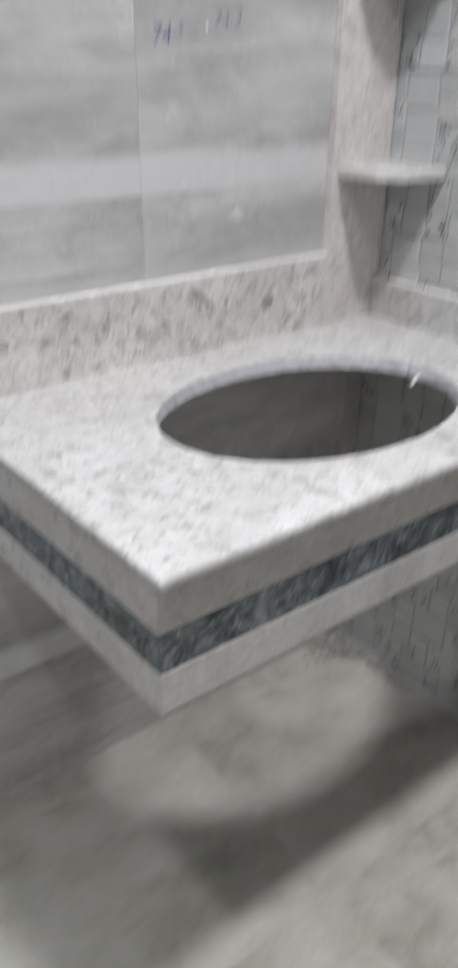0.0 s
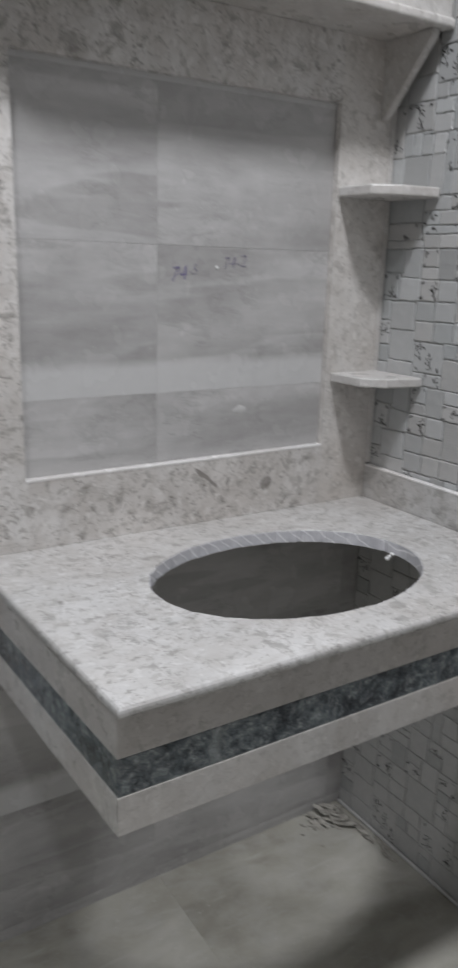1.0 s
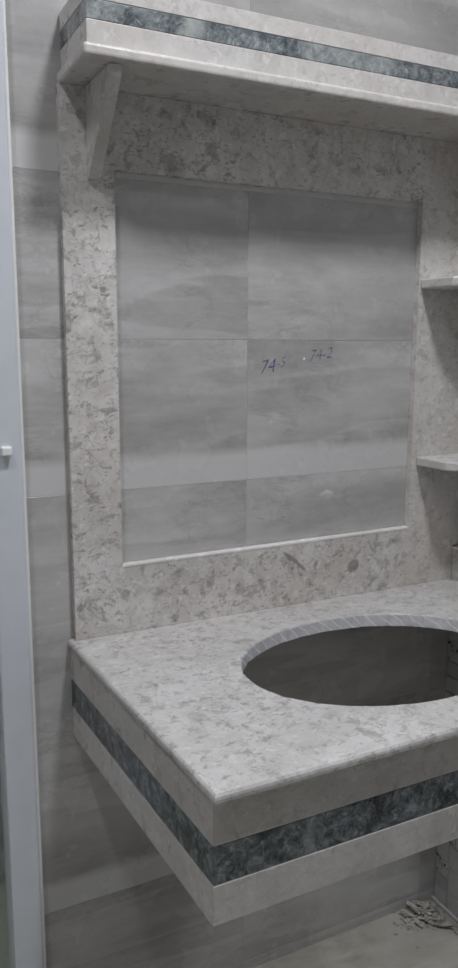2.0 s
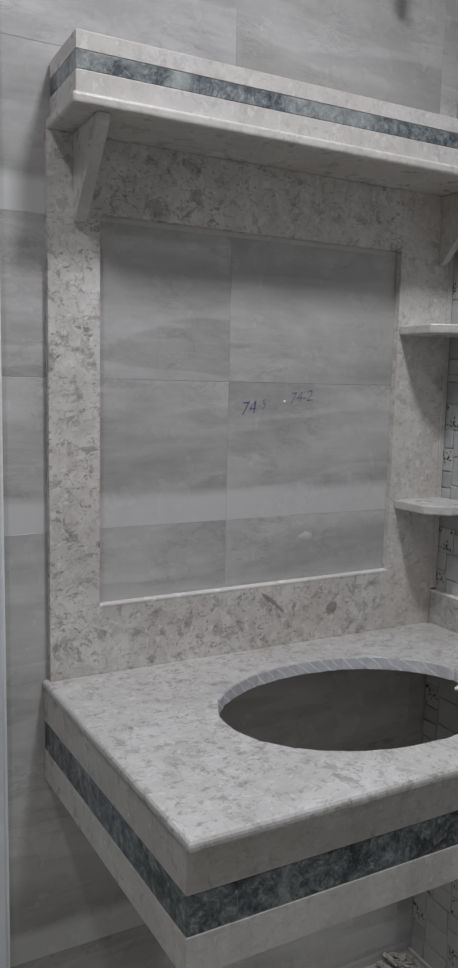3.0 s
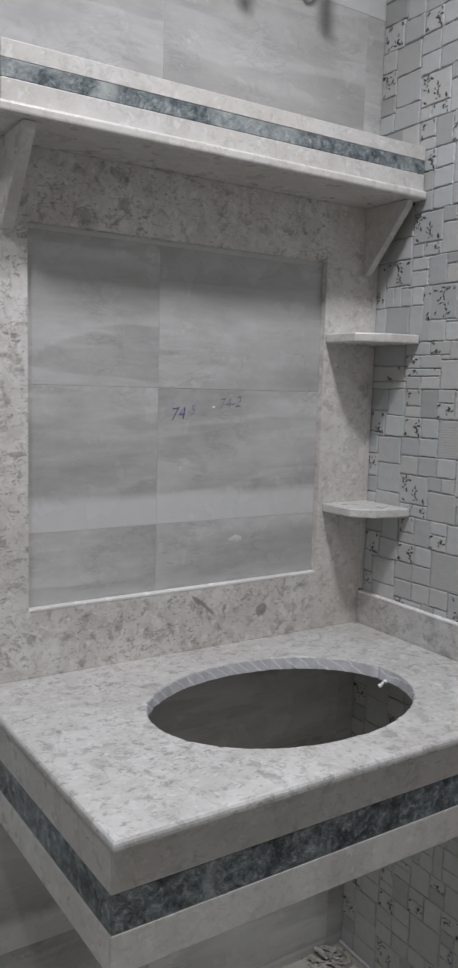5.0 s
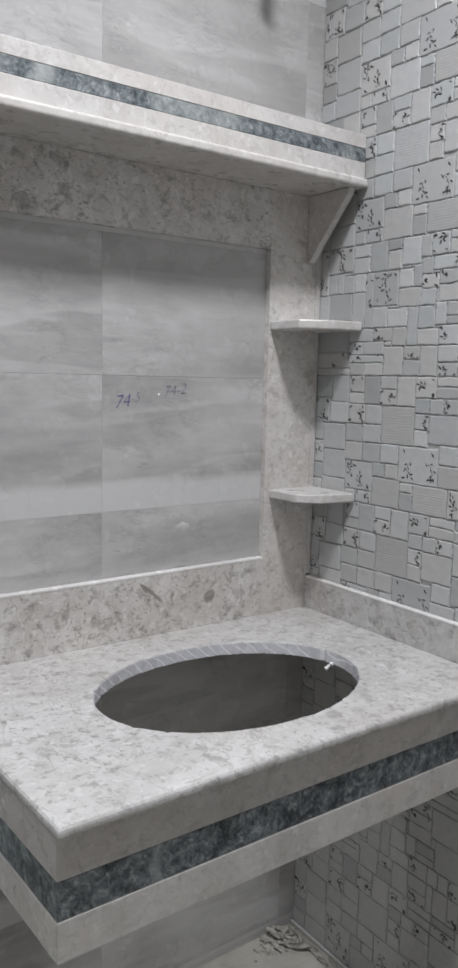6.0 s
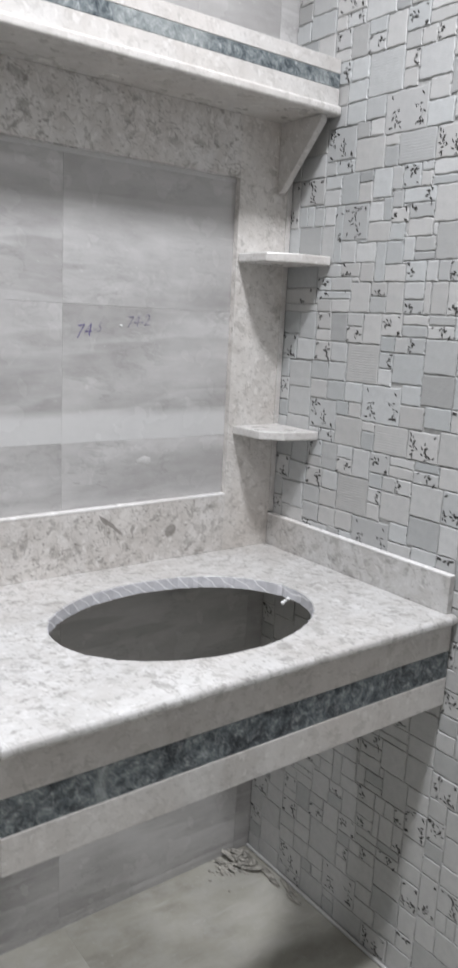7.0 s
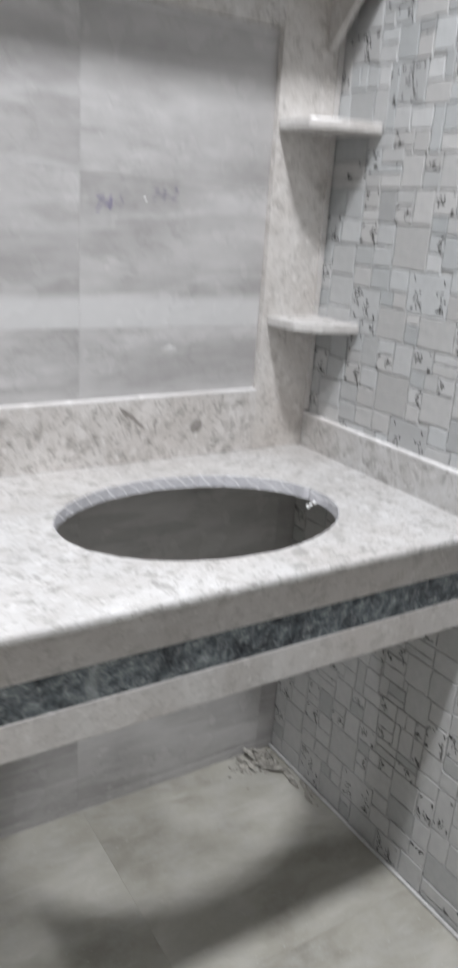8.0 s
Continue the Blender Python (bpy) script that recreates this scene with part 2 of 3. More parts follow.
STONE = fossil_stone("speckled_limestone", (0.505, 0.50, 0.49), 0.7, 0.42)
STONE_WALL = fossil_stone("speckled_limestone_surround", (0.615, 0.60, 0.582), 0.92, 0.28,
                          ((0.585, 1.024, 0.017, 0.020, 30), (0.425, 1.052, 0.005, 0.042, -48), (0.40, 1.07, 0.004, 0.02, -40)))
STONE_WARM = fossil_stone("faintly_flecked_limestone", (0.61, 0.59, 0.565), 0.5)
STONE_PALE = fossil_stone("pale_limestone", (0.565, 0.552, 0.535), 0.3)
STONE_BROWN = fossil_stone("clouded_limestone", (0.515, 0.497, 0.477), 0.36)
STONE_SOFFIT = fossil_stone("soffit_limestone", (0.57, 0.555, 0.535), 0.35)
# polished edges, whiter than the boards so that upward faces look lit
EDGE_WHITE = fossil_stone("polished_lit_edge", (0.72, 0.71, 0.70), 0.1, 0.2)
BLUE, BLUE_PALE = blue_stone("blue_grey_marble", 0.0), blue_stone("pale_blue_grey_marble", 0.15, ((0.098, 0.032),))
SAWN = rim_material()
TILE_BAND, TILE_PLAIN = wall_tile_material("grey_wall_tile_banded", True), wall_tile_material("grey_wall_tile", False)
GROUT = plain("grey_grout", (0.29, 0.288, 0.278), 0.9, 0.0, 0.2, 60.0)
FLOOR_GROUT = plain("floor_grout", (0.36, 0.346, 0.302), 0.9, 0.0, 0.2, 40.0)
PALE_GROUT = plain("pale_grout", (0.50, 0.495, 0.485), 0.9, 0.0, 0.12, 60.0)
MOSAIC_LIGHT, MOSAIC_MID = mosaic_material("mosaic_light", (0.455, 0.459, 0.455)), mosaic_material("mosaic_mid", (0.425, 0.43, 0.426))
MOSAIC_GREY = mosaic_material("mosaic_grey", (0.37, 0.377, 0.375))
MOSAIC_GROUT = plain("mosaic_grout", (0.40, 0.40, 0.392), 0.85, 0.0, 0.25, 50.0)
LEAF_INK = plain("dark_leaf_relief", (0.042, 0.04, 0.037), 0.5, 0.0, 0.4, 200.0)
FLOOR = floor_material()
# for the unseen walls; its paleness sets how much fill they bounce
BOUNCE_WALL = plain("pale_bounce_wall", (0.52, 0.513, 0.50), 0.35, 0.0, 0.06, 4.0)
PAINT = plain("white_ceiling_paint", (0.78, 0.77, 0.75), 0.85, 0.0, 0.03, 8.0)
ALUMINIUM = plain("white_coated_aluminium", (0.66, 0.69, 0.74), 0.3, 0.15, 0.03, 15.0)
CHROME = plain("chrome", (0.75, 0.76, 0.77), 0.12, 1.0, 0.02, 10.0)
WHITE_PLASTIC = plain("white_plastic", (0.78, 0.78, 0.77), 0.4, 0.0, 0.04, 40.0)
INK = plain("violet_marker", (0.10, 0.075, 0.22), 0.6, 0.0, 0.2, 90.0)
FAINT_INK = plain("rubbed_marker", (0.165, 0.145, 0.22), 0.6, 0.0, 0.4, 120.0)
RUBBLE = plain("plaster_rubble", (0.32, 0.305, 0.272), 0.9, 0.0, 0.55, 60.0)
glass = Nodes("dusty_glass", 0.08)
glass.bsdf.inputs["Transmission Weight"].default_value = 1.0
glass.color((0.86, 0.92, 0.90))
GLASS = glass.mat


# ---- mesh helpers ----
def box(x0, x1, y0, y1, z0, z1, bevel=0.0, segments=2, bm=None):
    bm = bm or bmesh.new()
    made = bmesh.ops.create_cube(bm, size=1.0, matrix=Matrix.Translation(((x0 + x1) / 2, (y0 + y1) / 2, (z0 + z1) / 2))
                                 @ Matrix.Diagonal((x1 - x0, y1 - y0, z1 - z0, 1)))
    if bevel:
        edges = list({e for v in made["verts"] for e in v.link_edges})
        bmesh.ops.bevel(bm, geom=edges, offset=bevel, segments=segments, affect="EDGES", profile=0.5)
    return bm


def prism(points, z0, z1, bevel=0.0, axis="z"):
    """A plate from an outline; axis: the way it is thick (z from x, y points; x from y, z points)."""
    bm = bmesh.new()
    put = (lambda a, b, c: (a, b, c)) if axis == "z" else (lambda a, b, c: (c, a, b))
    low = [bm.verts.new(put(a, b, z0)) for a, b in points]
    high = [bm.verts.new(put(a, b, z1)) for a, b in points]
    bm.faces.new(low[::-1]), bm.faces.new(high)
    n = len(points)
    for i in range(n):
        bm.faces.new((low[i], low[(i + 1) % n], high[(i + 1) % n], high[i]))
    bmesh.ops.recalc_face_normals(bm, faces=bm.faces)
    if bevel:
        bmesh.ops.bevel(bm, geom=list(bm.edges), offset=bevel, segments=2, affect="EDGES", profile=0.5)
    return bm


def mesh_of(name, bm, *materials, smooth=False):
    me = bpy.data.meshes.new(name)
    bm.to_mesh(me)
    bm.free()
    for m in materials:
        me.materials.append(m)
    if smooth:
        for p in me.polygons:
            p.use_smooth = True
    return me


def under(ob, parent):
    ob.parent = parent
    ob.matrix_parent_inverse = parent.matrix_world.inverted() if parent.type != "EMPTY" else Matrix.Translation(-parent.location)
    return ob


def part(name, bm, material, parent, label="", smooth=False):
    ob = new(name, mesh_of(name, bm, material, smooth=smooth))
    under(ob, parent)
    return tagged(ob, label)


def thing(name, at, label, category, group="", kind=""):
    ob = new(name)
    ob.location = at
    ob.empty_display_size = 0.05
    return tagged(ob, label, category, group, kind)


def solid(name, bm, material, label, category, kind="", smooth=False):
    return tagged(new(name, mesh_of(name, bm, material, smooth=smooth)), label, category, "", kind)


# ---- the setting ----
def setting():
    floor = solid("floor", box(ROOM_LEFT - 0.1, WALL_X + 0.12, ROOM_BACK - 0.1, WALL_Y + 0.7, -0.12, -0.0006), FLOOR_GROUT,
                  "dusty beige floor tiles with narrow joints", "floor", "structure")
    wall = solid("wall_north", box(-0.190, WALL_X + 0.12, WALL_Y + 0.0008, WALL_Y + 0.14, -0.1, ROOM_TOP), PALE_GROUT,
                 "wall of polished grey stone-look tiles", "wall", "structure")
    east = solid("wall_east", box(WALL_X + 0.005, WALL_X + 0.12, ROOM_BACK - 0.1, WALL_Y + 0.008, -0.1, ROOM_TOP), MOSAIC_GROUT,
                 "wall of pale grey relief mosaic tiles with dark leaf motifs", "wall", "structure")
    # west and south are unseen, added to close the room and reflect light
    solid("wall_west", box(ROOM_LEFT - 0.1, ROOM_LEFT, ROOM_BACK - 0.1, WALL_Y + 0.6, -0.1, ROOM_TOP), BOUNCE_WALL,
          "unseen plain wall, pale to bounce light", "wall", "structure")
    solid("wall_south", box(ROOM_LEFT, WALL_X + 0.005, ROOM_BACK - 0.1, ROOM_BACK, -0.1, ROOM_TOP), BOUNCE_WALL,
          "unseen plain wall, pale to bounce light", "wall", "structure")
    alcove = solid("wall_alcove", box(ROOM_LEFT, -0.06, WALL_Y + 0.6, WALL_Y + 0.7, -0.1, ROOM_TOP), GROUT,
                   "mosaic wall of the shower behind the glass", "wall", "structure")
    solid("ceiling", box(ROOM_LEFT - 0.1, WALL_X + 0.12, ROOM_BACK - 0.1, WALL_Y + 0.7, ROOM_TOP, ROOM_TOP + 0.1), PAINT,
          "plain white painted ceiling", "ceiling", "structure")
    return floor, wall, east, alcove


floor, wall_north, wall_east, wall_alcove = setting()
solid("baseboard", box(WALL_X - 0.010, WALL_X - 0.001, ROOM_BACK, WALL_Y - 0.001, 0.0002, 0.009, 0.003), PALE_GROUT,
      "pale grout bead along the foot of the mosaic", "baseboard", "structure")


# ---- vanity: counter slab with the oval opening ----
HOLE = (0.418, -0.325, 0.290, 0.209)


def counter_outline(n, inset):
    """n places round the slab's rim, corners among them, seen from the hole's middle."""
    back, front = WALL_Y - 0.001, -0.625
    left = lambda y: -0.115 + 0.028 * (back - y) / (back - front)
    x1 = WALL_X - 0.002
    y0, y1 = front + inset, back
    corners = [(x1, y0), (x1, y1), (left(y1) + inset, y1), (left(y0) + inset, y0)]
    out = []
    for i in range(4):
        (ax, ay), (bx, by) = corners[i], corners[(i + 1) % 4]
        for k in range(n // 4):
            f = k / (n // 4)
            out.append((ax + (bx - ax) * f, ay + (by - ay) * f))
    return out


def counter():
    rng = random.Random(4)
    n = 160
    cx, cy, a, b = HOLE
    outline = counter_outline(n, 0.0)
    turns = [math.atan2((y - cy) / b, (x - cx) / a) for x, y in outline]
    chips = [rng.uniform(-0.0012, 0.0012) + (0.0035 if rng.random() < 0.07 else 0.0) for _ in range(n)]
    hole = lambda grow: [(cx + (a + grow + c) * math.cos(t), cy + (b + grow + c) * math.sin(t)) for t, c in zip(turns, chips)]
    z0, z1 = TOP_Z - SLAB, TOP_Z
    rings = [(hole(0.0), z0), (hole(0.0004), z1 - 0.002), (hole(0.002), z1), (counter_outline(n, 0.009), z1), (counter_outline(n, 0.004), z1 - 0.0015),
             (counter_outline(n, 0.001), z1 - 0.005), (outline, z1 - 0.009), (outline, z0 + 0.006), (counter_outline(n, 0.002), z0 + 0.002), (counter_outline(n, 0.006), z0)]
    bm = bmesh.new()
    rows = [[bm.verts.new((x, y, z)) for x, y in ring] for ring, z in rings]
    for i in range(len(rows)):
        low, high = rows[i], rows[(i + 1) % len(rows)]
        for k in range(n):
            bm.faces.new((low[k], low[(k + 1) % n], high[(k + 1) % n], high[k]))
    bmesh.ops.recalc_face_normals(bm, faces=bm.faces)
    top = thing("vanity_worktop", (0.4, -0.3, z0), "speckled off-white stone worktop with a sawn oval basin opening", "worktop")
    part("slab", bm, STONE, top)
    bm = bmesh.new()
    rings = [(hole(-0.0008), z0 - 0.008), (hole(-0.0006), z1 - 0.0022), (hole(0.0002), z1 - 0.0022), (hole(0.0002), z0 - 0.0004),
             (hole(0.014), z0 - 0.0004), (hole(0.014), z0 - 0.008)]
    rows = [[bm.verts.new((x, y, z)) for x, y in ring] for ring, z in rings]
    for low, high in zip(rows, rows[1:] + rows[:1]):
        for k in range(n):
            bm.faces.new((low[k], low[(k + 1) % n], high[(k + 1) % n], high[k]))
    bmesh.ops.recalc_face_normals(bm, faces=bm.faces)
    part("sawn_rim", bm, SAWN, top, "blue-grey sawn edge with white saw marks")


counter()


def lean(bm, sag, above=-1.0):
    """Lower what lies above a height, more towards the free end of the vanity."""
    for v in bm.verts:
        if v.co.z > above:
            v.co.z -= sag * (WALL_X - v.co.x)


def strip_pair(name, z0, z1, front_y, left_x, material, parent, label, thick=0.018, skew=0.0, sag=0.0):
    """A straight front board, mitred to a return that runs back to the wall; sag: how far its free end hangs lower."""
    back, right = WALL_Y - 0.002, WALL_X - 0.003
    front = prism([(left_x, front_y), (right, front_y), (right, front_y + thick), (left_x + thick, front_y + thick)], z0, z1, 0.0012)
    side = prism([(left_x, front_y), (left_x + thick, front_y + thick), (left_x + thick - skew, back), (left_x - skew, back)], z0, z1, 0.0012)
    for bm in (front, side):
        if sag:
            lean(bm, sag)
        part(name, bm, material, parent, label)


def apron():
    ob = thing("vanity_apron", (0.4, -0.6, 0.742), "stone apron under the worktop, pale with a dark blue-grey band", "apron")
    strip_pair("upper_board", 0.8635, TOP_Z - SLAB + 0.0038, -0.613, -0.084, STONE_BROWN, ob, "pale limestone board", skew=0.027, sag=0.0045)
    strip_pair("dark_band", 0.8025, 0.863, -0.6125, -0.0835, BLUE, ob, "blue-grey veined marble band", skew=0.027, sag=0.0045)
    strip_pair("lower_board", 0.739, 0.802, -0.613, -0.084, STONE_PALE, ob, "pale limestone board", skew=0.027, sag=0.0045)


apron()


def splash():
    ob = thing("side_splash", (WALL_X - 0.01, -0.3, TOP_Z), "low speckled stone upstand along the mosaic wall", "upstand")
    x0, x1 = WALL_X - 0.0175, WALL_X - 0.001
    part("board", box(x0, x1, -0.606, -0.001, TOP_Z + 0.0005, TOP_Z + 0.081, 0.0006), STONE, ob)
    # the light on the upstand's top face is put into this strip's colour
    part("top_edge", box(x0 - 0.0004, x1, -0.6064, -0.001, TOP_Z + 0.081, TOP_Z + 0.086, 0.0015), EDGE_WHITE, ob, "polished top edge, whitened in its colour to look lit")


splash()


def surround():
    ob = thing("mirror_surround", (0.4, 0.0, TOP_Z), "speckled beige stone surround framing an empty mirror recess", "surround")
    y0, y1, top = 0.0, WALL_Y - 0.0005, 2.003
    e = 0.0003
    rail, sill = box(REC_L, REC_R, y0, y1, TOP_Z + 0.0005, REC_B - 0.006, e), box(REC_L, REC_R, y0 - 0.0008, y1, REC_B - 0.006, REC_B, 0.0012)
    for bm in (rail, sill):
        bmesh.ops.translate(bm, vec=(0, 0, 0.001), verts=[v for v in bm.verts if v.co.z > 1.0])
        lean(bm, 0.0068, 1.0)
    part("bottom_rail", rail, STONE_WALL, ob)
    part("sill_edge", sill, EDGE_WHITE, ob, "polished whitish sill edge")
    part("top_rail", box(REC_L, REC_R, y0, y1, REC_T, top, e), STONE_WALL, ob)
    part("left_stile", box(-0.102, REC_L, y0, y1, TOP_Z + 0.0005, top, e), STONE_WALL, ob)
    part("right_stile", box(REC_R, 0.889, y0, y1, TOP_Z + 0.0005, top, e), STONE_WARM, ob, "warm beige stone with faint flecks")
    part("edge_strip", box(0.8895, WALL_X - 0.001, y0 - 0.003, y1, TOP_Z + 0.09, top, e), STONE_PALE, ob)


surround()


def canopy():
    ob = thing("canopy_shelf", (0.4, 0.0, 2.0), "stone canopy over the mirror recess with a blue-grey band", "canopy")
    bm = box(-0.101, WALL_X - 0.002, -0.160, WALL_Y - 0.001, 2.0035, 2.024, 0.006, 3)
    part("soffit_board", bm, STONE_SOFFIT, ob, "speckled stone board with rounded front edge")
    strip_pair("lower_board", 2.0245, 2.0625, -0.1475, -0.092, STONE_PALE, ob, "pale limestone board", 0.015)
    strip_pair("dark_band", 2.063, 2.0935, -0.147, -0.0915, BLUE_PALE, ob, "blue-grey veined marble band", 0.015)
    strip_pair("upper_board", 2.094, 2.1245, -0.1475, -0.092, STONE_PALE, ob, "pale limestone board", 0.015)
    part("lid", box(-0.076, WALL_X - 0.003, -0.131, WALL_Y - 0.002, 2.112, 2.122), STONE_PALE, ob)


canopy()


def brackets():
    outline = [(-0.0005, 2.003), (-0.0005, 1.842), (-0.014, 1.846), (-0.140, 1.988), (-0.142, 2.003)]
    for x0, x1 in ((-0.053, -0.029), (0.857, 0.876)):
        ob = new("stone_bracket", mesh_of("stone_bracket", prism(outline, x0, x1, 0.002, "x"), STONE_PALE))
        tagged(ob, "triangular stone bracket under the canopy", "bracket", "canopy brackets")


brackets()


def corner_shelf(z, left):
    pts = [(left, -0.0005), (left + 0.004, -0.104), (0.806, -0.142), (WALL_X - 0.002, -0.160), (WALL_X - 0.002, -0.0005)]
    ob = new("corner_shelf", mesh_of("corner_shelf", prism(pts, z - 0.022, z, 0.0035), STONE_PALE))
    tagged(ob, "small pale stone corner shelf with clipped front", "shelf", "corner shelves")


corner_shelf(1.272, 0.755)
corner_shelf(1.692, 0.745)


# ---- marks and small things on the vanity ----
def writing(words, x, z, size, tilt, ink):
    data = bpy.data.curves.new("marker_writing", "FONT")
    data.body, data.size, data.shear, data.offset, data.extrude, data.space_character = words, size, 0.35, -0.0008, 0.0002, 0.95
    data.materials.append(ink)
    ob = new("marker_writing", data)
    ob.matrix_world = Matrix.Translation((x, WALL_Y - 0.0004, z)) @ Matrix.Rotation(radians(90), 4, "X") @ Matrix.Rotation(radians(tilt), 4, "Z")
    tagged(ob, "violet handwritten number on the grey tile", "writing", "handwritten sizes")


writing("74", 0.326, 1.476, 0.042, 9, INK)
writing("-5", 0.368, 1.490, 0.030, 8, FAINT_INK)
writing("74-2", 0.452, 1.503, 0.036, 8, FAINT_INK)


def smear(name, x, z, w, h, seed, label, material):
    rng = random.Random(seed)
    bm = bmesh.new()
    mid = bm.verts.new((x, WALL_Y - 0.003, z))
    ring = [bm.verts.new((x + w * math.cos(t) * rng.uniform(0.6, 1.0), WALL_Y - 0.0002, z + h * math.sin(t) * rng.uniform(0.6, 1.0)))
            for t in (k * math.tau / 11 for k in range(11))]
    for k in range(11):
        bm.faces.new((mid, ring[k], ring[(k + 1) % 11]))
    bmesh.ops.recalc_face_normals(bm, faces=bm.faces)
    solid(name, bm, material, label, "smear", "", True)


smear("adhesive_smear", 0.511, 1.195, 0.024, 0.013, 3, "dried whitish adhesive smear on the grey tile", PALE_GROUT)
smear("filler_spot", 0.440, 1.508, 0.004, 0.004, 5, "small white filler spot on the grey tile", WHITE_PLASTIC)


def rim_lump():
    rng = random.Random(8)
    bm = bmesh.new()
    for i, (f, r) in enumerate(((0.0, 0.0046), (0.4, 0.0038), (0.75, 0.0046))):
        bmesh.ops.create_icosphere(bm, subdivisions=2, radius=r, matrix=Matrix.Translation((0.697 - 0.03 * f, -0.316 - 0.012 * f, 0.921 - 0.004 * f)))
    for v in bm.verts:
        v.co += Vector((rng.uniform(-1, 1), rng.uniform(-1, 1), rng.uniform(-1, 1))) * 0.0009
    solid("resin_lump", bm, WHITE_PLASTIC, "hardened white resin lump at the basin opening", "lump", "", True)


rim_lump()


# ---- above the canopy: a wall lamp without its shades ----
def tube(points, radius, segments=14):
    """A round bar through the points."""
    bm = bmesh.new()
    for a, b in zip(points, points[1:]):
        a, b = Vector(a), Vector(b)
        way = (b - a).normalized()
        bmesh.ops.create_cone(bm, cap_ends=True, segments=segments, radius1=radius, radius2=radius, depth=(b - a).length + radius * 0.6,
                              matrix=Matrix.Translation((a + b) / 2) @ way.to_track_quat("Z", "Y").to_matrix().to_4x4())
    return bm


def wall_fitting():
    ob = thing("wall_light_fitting", (0.56, WALL_Y, 2.55), "bare chrome wall light fitting with two drooping sockets", "light fitting")
    part("back_plate", box(0.40, 0.70, WALL_Y - 0.022, WALL_Y - 0.001, 2.575, 2.625, 0.006), CHROME, ob)
    for x in (0.452, 0.652):
        arm = part("arm", tube([(x, WALL_Y - 0.02, 2.60), (x + 0.004, -0.07, 2.60), (x + 0.008, -0.098, 2.575)], 0.007), CHROME, ob, "", True)
        part("socket", tube([(x + 0.008, -0.098, 2.58), (x + 0.010, -0.100, 2.492)], 0.016, 20), CHROME, arm, "round chrome lamp socket", True)
    ring = bmesh.new()
    n, m = 28, 8
    rows = []
    for i in range(n):
        t = i * math.tau / n
        rows.append([ring.verts.new((0.650 + (0.021 + 0.0045 * math.cos(k * math.tau / m)) * math.cos(t), -0.018 + 0.0045 * math.sin(k * math.tau / m),
                                     2.489 + (0.021 + 0.0045 * math.cos(k * math.tau / m)) * math.sin(t))) for k in range(m)])
    for i in range(n):
        for k in range(m):
            ring.faces.new((rows[i][k], rows[i][(k + 1) % m], rows[(i + 1) % n][(k + 1) % m], rows[(i + 1) % n][k]))
    bmesh.ops.recalc_face_normals(ring, faces=ring.faces)
    part("pull_ring", ring, CHROME, ob, "small chrome ring hanging at the wall", True)
    part("pull_rod", tube([(0.650, -0.018, 2.510), (0.650, -0.01, 2.58)], 0.003, 10), CHROME, ob, "", True)


wall_fitting()


# ---- left of the vanity: coated aluminium frame with glass ----
def glass_screen():
    ob = thing("glass_screen", (-0.6, 0.0, 0.0), "pale coated aluminium shower screen with a glass pane", "shower screen")
    part("post", box(-0.256, -0.197, -0.012, 0.06, 0.0, 2.45, 0.004), ALUMINIUM, ob)
    part("seal", box(-0.1965, -0.1905, -0.004, 0.05, 0.0, 2.45, 0.001), WHITE_PLASTIC, ob, "white sealing strip")
    part("far_post", box(ROOM_LEFT, ROOM_LEFT + 0.06, -0.012, 0.06, 0.0, 2.45, 0.004), ALUMINIUM, ob)
    part("top_rail", box(ROOM_LEFT + 0.06, -0.256, -0.01, 0.05, 2.39, 2.45, 0.004), ALUMINIUM, ob)
    part("bottom_rail", box(ROOM_LEFT + 0.06, -0.256, -0.01, 0.05, 0.0, 0.06, 0.004), ALUMINIUM, ob)
    pane = part("pane", box(ROOM_LEFT + 0.055, -0.252, 0.018, 0.026, 0.055, 2.395), GLASS, ob, "clear dusty glass")
    pane.visible_shadow = False
    part("latch", box(-0.236, -0.217, -0.027, -0.0115, 1.335, 1.352, 0.003), WHITE_PLASTIC, ob, "small white latch")


glass_screen()


